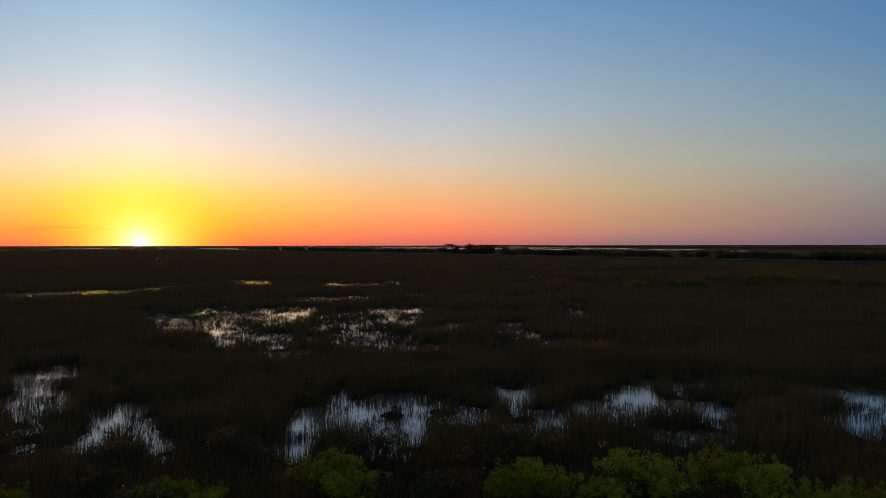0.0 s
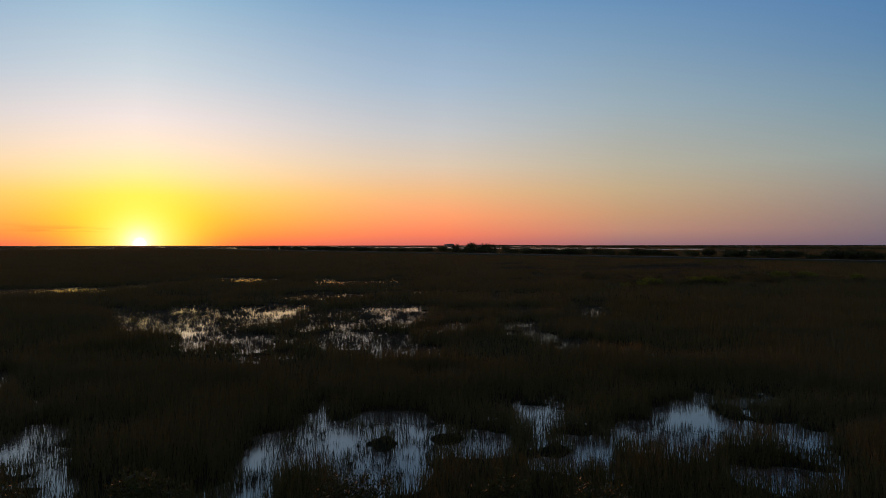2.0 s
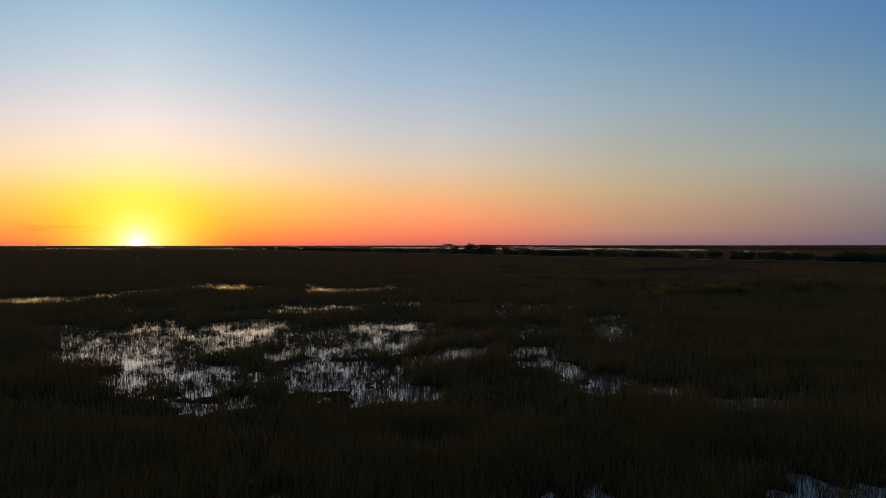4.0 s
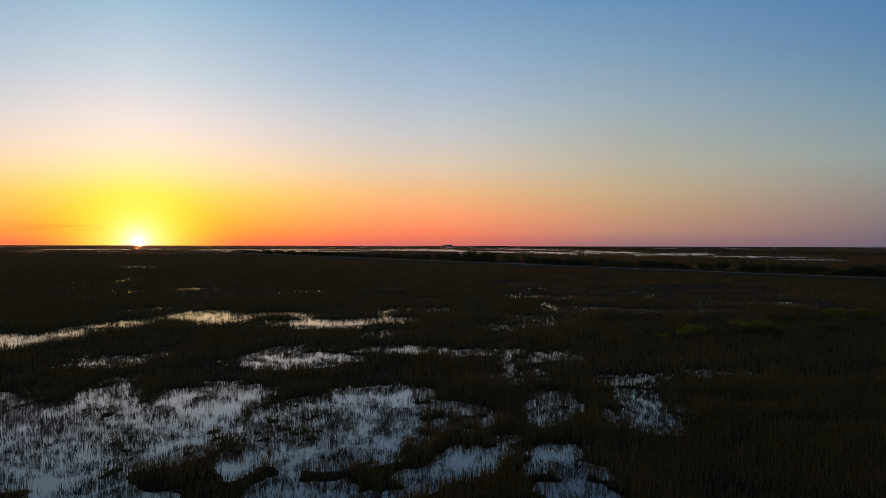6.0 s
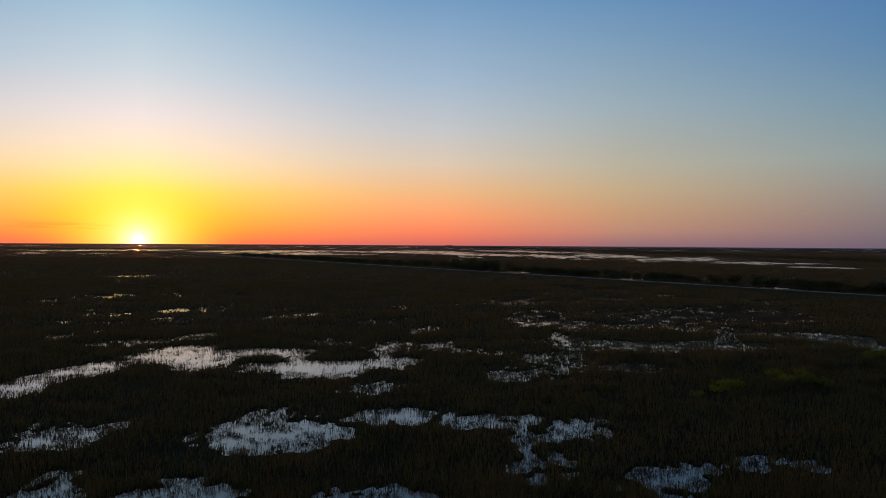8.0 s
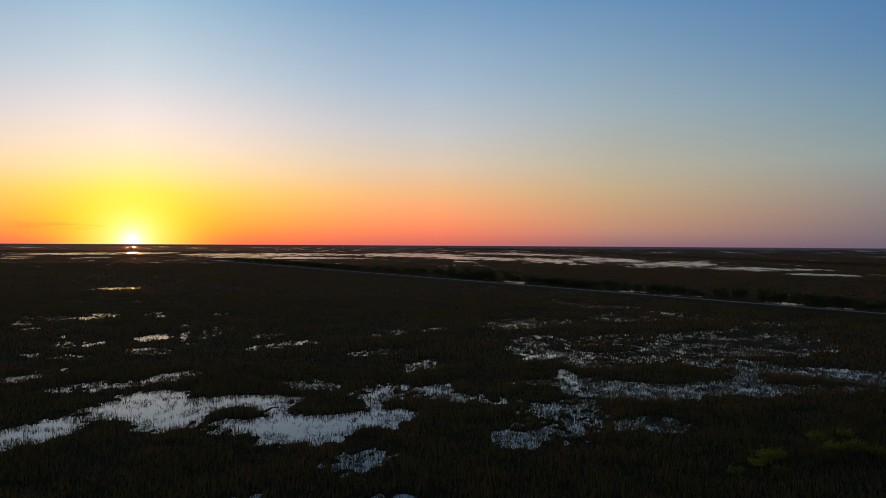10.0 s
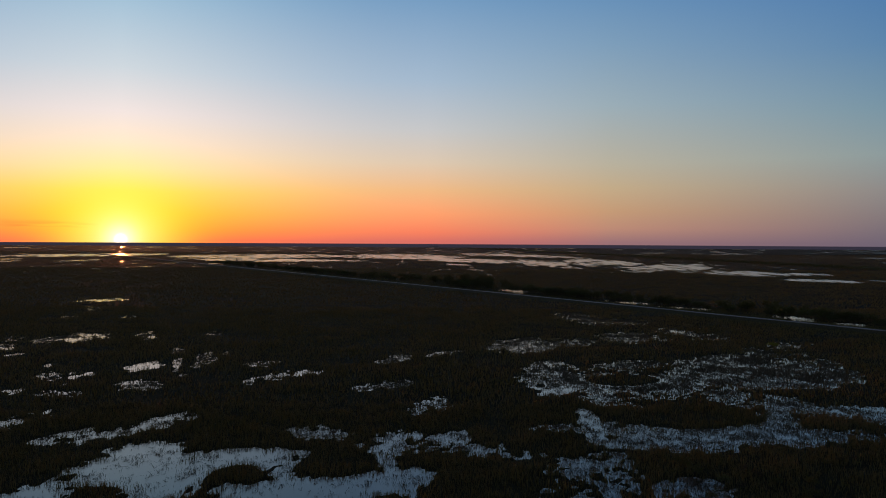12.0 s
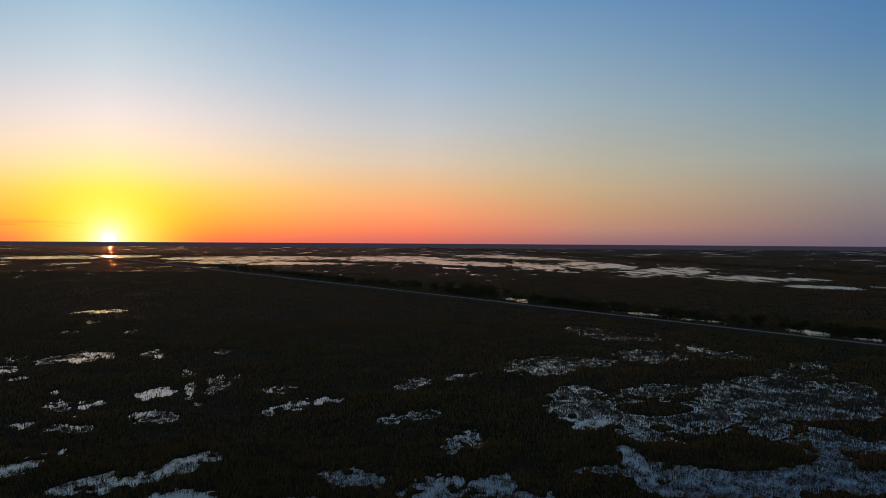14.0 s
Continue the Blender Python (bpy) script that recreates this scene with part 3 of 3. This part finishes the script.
tagged(ribbon("levee", [(-9.5, -0.4), (-7.2, 0.5), (-4.0, 1.25), (-3.4, 1.32), (3.4, 1.32), (4.0, 1.25), (7.0, 0.5), (9.5, -0.4)], 60, 5000, BANK), "low straight grassy embankment across the marsh", "levee", kind="structure")
tagged(ribbon("road", [(-1.9, 1.30), (-1.75, 1.37), (0, 1.40), (1.75, 1.37), (1.9, 1.30)], 60, 5000, GRAVEL), "pale gravel track along the top of the levee", "road", kind="structure")


# ---- shrubs and trees ----
def part(name, verts, faces, mat, parent, label=""):
    ob = mesh_object(name, verts, faces, mat)
    ob.parent = parent
    if label:
        ob["label"] = label
    return ob


def limb(a, b, r0, r1, sides=5):
    a, b = np.array(a, float), np.array(b, float)
    d = b - a
    d = d / np.linalg.norm(d)
    u = np.cross(d, (0.3, 0.9, 0.2))
    u /= np.linalg.norm(u)
    v = np.cross(d, u)
    ring = [(math.cos(2 * math.pi * k / sides), math.sin(2 * math.pi * k / sides)) for k in range(sides)]
    verts = [a + r0 * (c * u + s * v) for c, s in ring] + [b + r1 * (c * u + s * v) for c, s in ring]
    faces = [(k, (k + 1) % sides, sides + (k + 1) % sides, sides + k) for k in range(sides)]
    return verts, faces


def woody(name, label, category, group, tall, broad, leaves, leaf, mat, seed, trunk_share=0.25):
    """A shrub or tree: stems that fork from the base, and a ragged crown of small leaves in clumps."""
    r = np.random.default_rng(seed)
    root = new(name)
    verts, faces, clumps = [], [], []

    def add(a, b, r0, r1):
        v, f = limb(a, b, r0, r1)
        base = len(verts)
        verts.extend(v)
        faces.extend([tuple(base + k for k in q) for q in f])

    stems = r.integers(4, 7)
    for s in range(stems):
        ang = 2 * math.pi * (s + r.random()) / stems
        out = broad * r.uniform(0.12, 0.4)
        fork = np.array((math.cos(ang) * out, math.sin(ang) * out, tall * r.uniform(trunk_share, trunk_share + 0.25)))
        foot = np.array((math.cos(ang) * 0.06 * broad, math.sin(ang) * 0.06 * broad, -0.3))
        add(foot, fork, 0.018 * tall, 0.012 * tall)
        for _ in range(r.integers(4, 7)):
            a2 = ang + r.normal(0, 0.8)
            reach = broad * r.uniform(0.2, 0.55)
            tip = np.array((math.cos(a2) * reach, math.sin(a2) * reach, tall * r.uniform(0.45, 0.98) * (1 - 0.35 * (reach / broad) ** 2)))
            add(fork, tip, 0.011 * tall, 0.004 * tall)
            clumps.append((tip, r.uniform(0.07, 0.15)))
            for _ in range(4):
                clumps.append((tip + r.normal(0, 1, 3) * (0.13 * broad, 0.13 * broad, 0.10 * tall), r.uniform(0.05, 0.11)))
            clumps.append((fork + (tip - fork) * 0.6 + r.normal(0, 0.06 * broad, 3), r.uniform(0.08, 0.15)))
    part("stem", verts, faces, BARK, root, "thin grey-brown forking stems")
    share = np.array([c[1] ** 2 for c in clumps])
    pick = r.choice(len(clumps), leaves, p=share / share.sum())
    centre = np.array([c[0] for c in clumps])[pick]
    size = np.array([c[1] for c in clumps])[pick] * min(tall, broad)
    d = r.normal(0, 1, (leaves, 3))
    d /= np.linalg.norm(d, axis=1)[:, None]
    spot = centre + d * (size * r.uniform(0.35, 1.12, leaves) ** 0.7)[:, None]
    spot[:, 2] = np.maximum(spot[:, 2], 0.05)
    u = r.normal(0, 1, (leaves, 3))
    u /= np.linalg.norm(u, axis=1)[:, None]
    w = np.cross(u, r.normal(0, 1, (leaves, 3)))
    w /= np.linalg.norm(w, axis=1)[:, None]
    length = leaf * r.uniform(0.6, 1.4, leaves)[:, None]
    quad = np.stack([spot - u * length, spot + w * length * 0.42, spot + u * length, spot - w * length * 0.42], axis=1).reshape(-1, 3)
    part("crown", quad, np.arange(len(quad)).reshape(-1, 4), mat, root)
    return tagged(root, label, category, group)


def stand_at(x, y):
    wet, _ = lie(np.array([x]), np.array([y]))
    return float(levels(wet)[0])


def plant(kinds, x, y, scale, r):
    """Puts a copy of one of the kinds at (x, y)."""
    ob = kinds[int(r.integers(len(kinds)))]
    z = max(stand_at(x, y), 0.0)
    made = copy_thing(ob, pose(x, y, z, 0, 0, float(r.uniform(0, 360))))
    made.scale = (scale, scale, scale * float(r.uniform(0.85, 1.1)))
    return made


def clear(kinds):
    """Takes the patterns away once their copies stand."""
    for ob in kinds:
        for o in (*ob.children_recursive, ob):
            bpy.data.objects.remove(o)


pr = np.random.default_rng(21)
green = [woody("shrub", "yellow-green leafy willow shrub rising out of sawgrass", "shrub", "green shrubs", 2.1, 2.6, 4600, 0.062, LEAF_BRIGHT, 31 + k) for k in range(4)]
dark = [woody("shrub", "dark green wax myrtle shrub among sawgrass", "shrub", "dark shrubs", 1.6, 2.2, 2200, 0.06, LEAF_DARK, 51 + k) for k in range(3)]
dry = [woody("shrub", "bare brownish twiggy shrub with few dry leaves", "shrub", "dry shrubs", 1.3, 1.7, 1300, 0.045, LEAF_DRY, 71 + k) for k in range(3)]
for x, y, s in [(2.6, 29.5, 0.75), (4.2, 30.2, 0.85), (7.4, 31.0, 0.95), (8.6, 29.4, 0.85), (10.6, 30.6, 0.9), (12.2, 29.2, 0.8), (13.6, 28.6, 0.7), (6.0, 29.0, 0.7), (-4.9, 31.0, 0.95), (-3.6, 30.0, 0.8), (-10.4, 28.6, 0.7), (-9.0, 28.8, 0.6), (-16.0, 28.0, 0.6), (17.0, 29.0, 0.6), (15.2, 28.8, 0.7)]:
    plant(green, x, y, s, pr)
for _ in range(34):
    plant(dark if pr.random() < 0.55 else dry, float(pr.uniform(-21, 21)), float(pr.uniform(26.5, 37.5)), float(pr.uniform(0.6, 1.0)), pr)
# the thicket farther out
mid = [woody("shrub", "dull green shrub in a thicket amid the marsh", "shrub", "thicket shrubs", 1.7, 2.6, 2200, 0.085, LEAF_MID, 131 + k) for k in range(3)]
for x, y, s in [(57.6, 180.7, 1.2), (54.9, 181.6, 1.0), (59.5, 179.2, 0.9), (43.3, 176.5, 1.1), (45.2, 178.2, 1.0), (41.2, 175.0, 0.8), (87.0, 212.5, 1.2), (84.0, 210.5, 1.0), (90.5, 208.0, 1.2), (93.6, 210.5, 1.0), (56.0, 188.5, 0.9), (61.0, 190.0, 0.8), (37.0, 171.0, 0.7), (97.5, 196.0, 1.0)]:
    plant(mid, x, y, 1.05 * s, pr)
for _ in range(60):
    plant(dark if pr.random() < 0.65 else dry, float(pr.uniform(34, 104)), float(pr.uniform(168, 216)), float(pr.uniform(0.6, 1.15)), pr)
plant(mid, 116.6, 358.5, 1.3, pr)
clear(green), clear(dark), clear(dry), clear(mid)

# bushes and small trees beyond the levee's canal
bush = [woody("bush", "dark rounded bush in the belt behind the canal", "bush", "bushes behind the levee", 3.6, 5.0, 480, 0.35, LEAF_DARK, 91 + k) for k in range(4)]
tree = [woody("tree", "small dark broad-crowned tree above the canal belt", "tree", "trees behind the levee", 7.5, 8.0, 1800, 0.30, LEAF_DARK, 101 + k, 0.35) for k in range(3)]


def beside_levee(y, side):
    return ROAD_A + ROAD_B * y + side / ROAD_N, y - ROAD_B * side / ROAD_N


for _ in range(318):
    y = float(330 + 1000 * pr.random() ** 1.4)
    side = 25 + abs(float(pr.normal(0, 14)))
    if cloudy(np.array([y]), np.array([side * 3]), 70.0, 2, 1.0)[0] < -0.13:
        continue
    plant(bush, *beside_levee(y, side), float(pr.uniform(0.8, 1.7)), pr)
for y, side, s in [(690, 36, 1.0), (704, 40, 1.15), (716, 34, 0.95), (728, 44, 1.05), (742, 38, 0.85), (676, 42, 0.8), (735, 30, 0.75), (765, 40, 0.7), (560, 38, 0.6), (470, 36, 0.6), (448, 40, 0.65)]:
    plant(tree, *beside_levee(y, side), 1.2 * s, pr)
clear(bush), clear(tree)

# a long low line of far woods, and the building that stands above the skyline
wr = np.random.default_rng(5)
n = 26000
fy = wr.uniform(1150, 4700, n)
fx = 1085 + (fy - 1170) * -0.085 + wr.normal(0, 9, n) - 0.00001 * (fy - 1170) ** 2 - 445
fz = wr.uniform(0, 1, n) ** 0.8 * (3.2 + 4.0 * cloudy(fy, fx, 60.0, 3, 2.0))
spot = np.stack([fx, fy, fz], axis=1)
u, w = wr.normal(0, 0.9, (n, 3)), wr.normal(0, 0.9, (n, 3))
leafs = np.stack([spot - u, spot + w, spot + u], axis=1).reshape(-1, 3)
tagged(mesh_object("far_woods", leafs, np.arange(len(leafs)).reshape(-1, 3), LEAF_DARK), "long low dark line of woods far across the marsh", "woods", kind="stuff")


def box(x0, x1, y0, y1, z0, z1):
    v = [(x, y, z) for z in (z0, z1) for x, y in ((x0, y0), (x1, y0), (x1, y1), (x0, y1))]
    return v, [(0, 3, 2, 1), (4, 5, 6, 7), (0, 1, 5, 4), (1, 2, 6, 5), (2, 3, 7, 6), (3, 0, 4, 7)]


tower = new("building")
tower.location = (40, 4880, 0)
part("wall", *box(-22, 26, -10, 10, -1, 9), CONCRETE, tower)
part("wing", *box(-36, -22, -8, 8, -1, 7), CONCRETE, tower)
part("roof_house", *box(-8, 12, -6, 6, 9, 10.5), CONCRETE, tower)
tagged(tower, "pale long block standing far off on the skyline", "building")
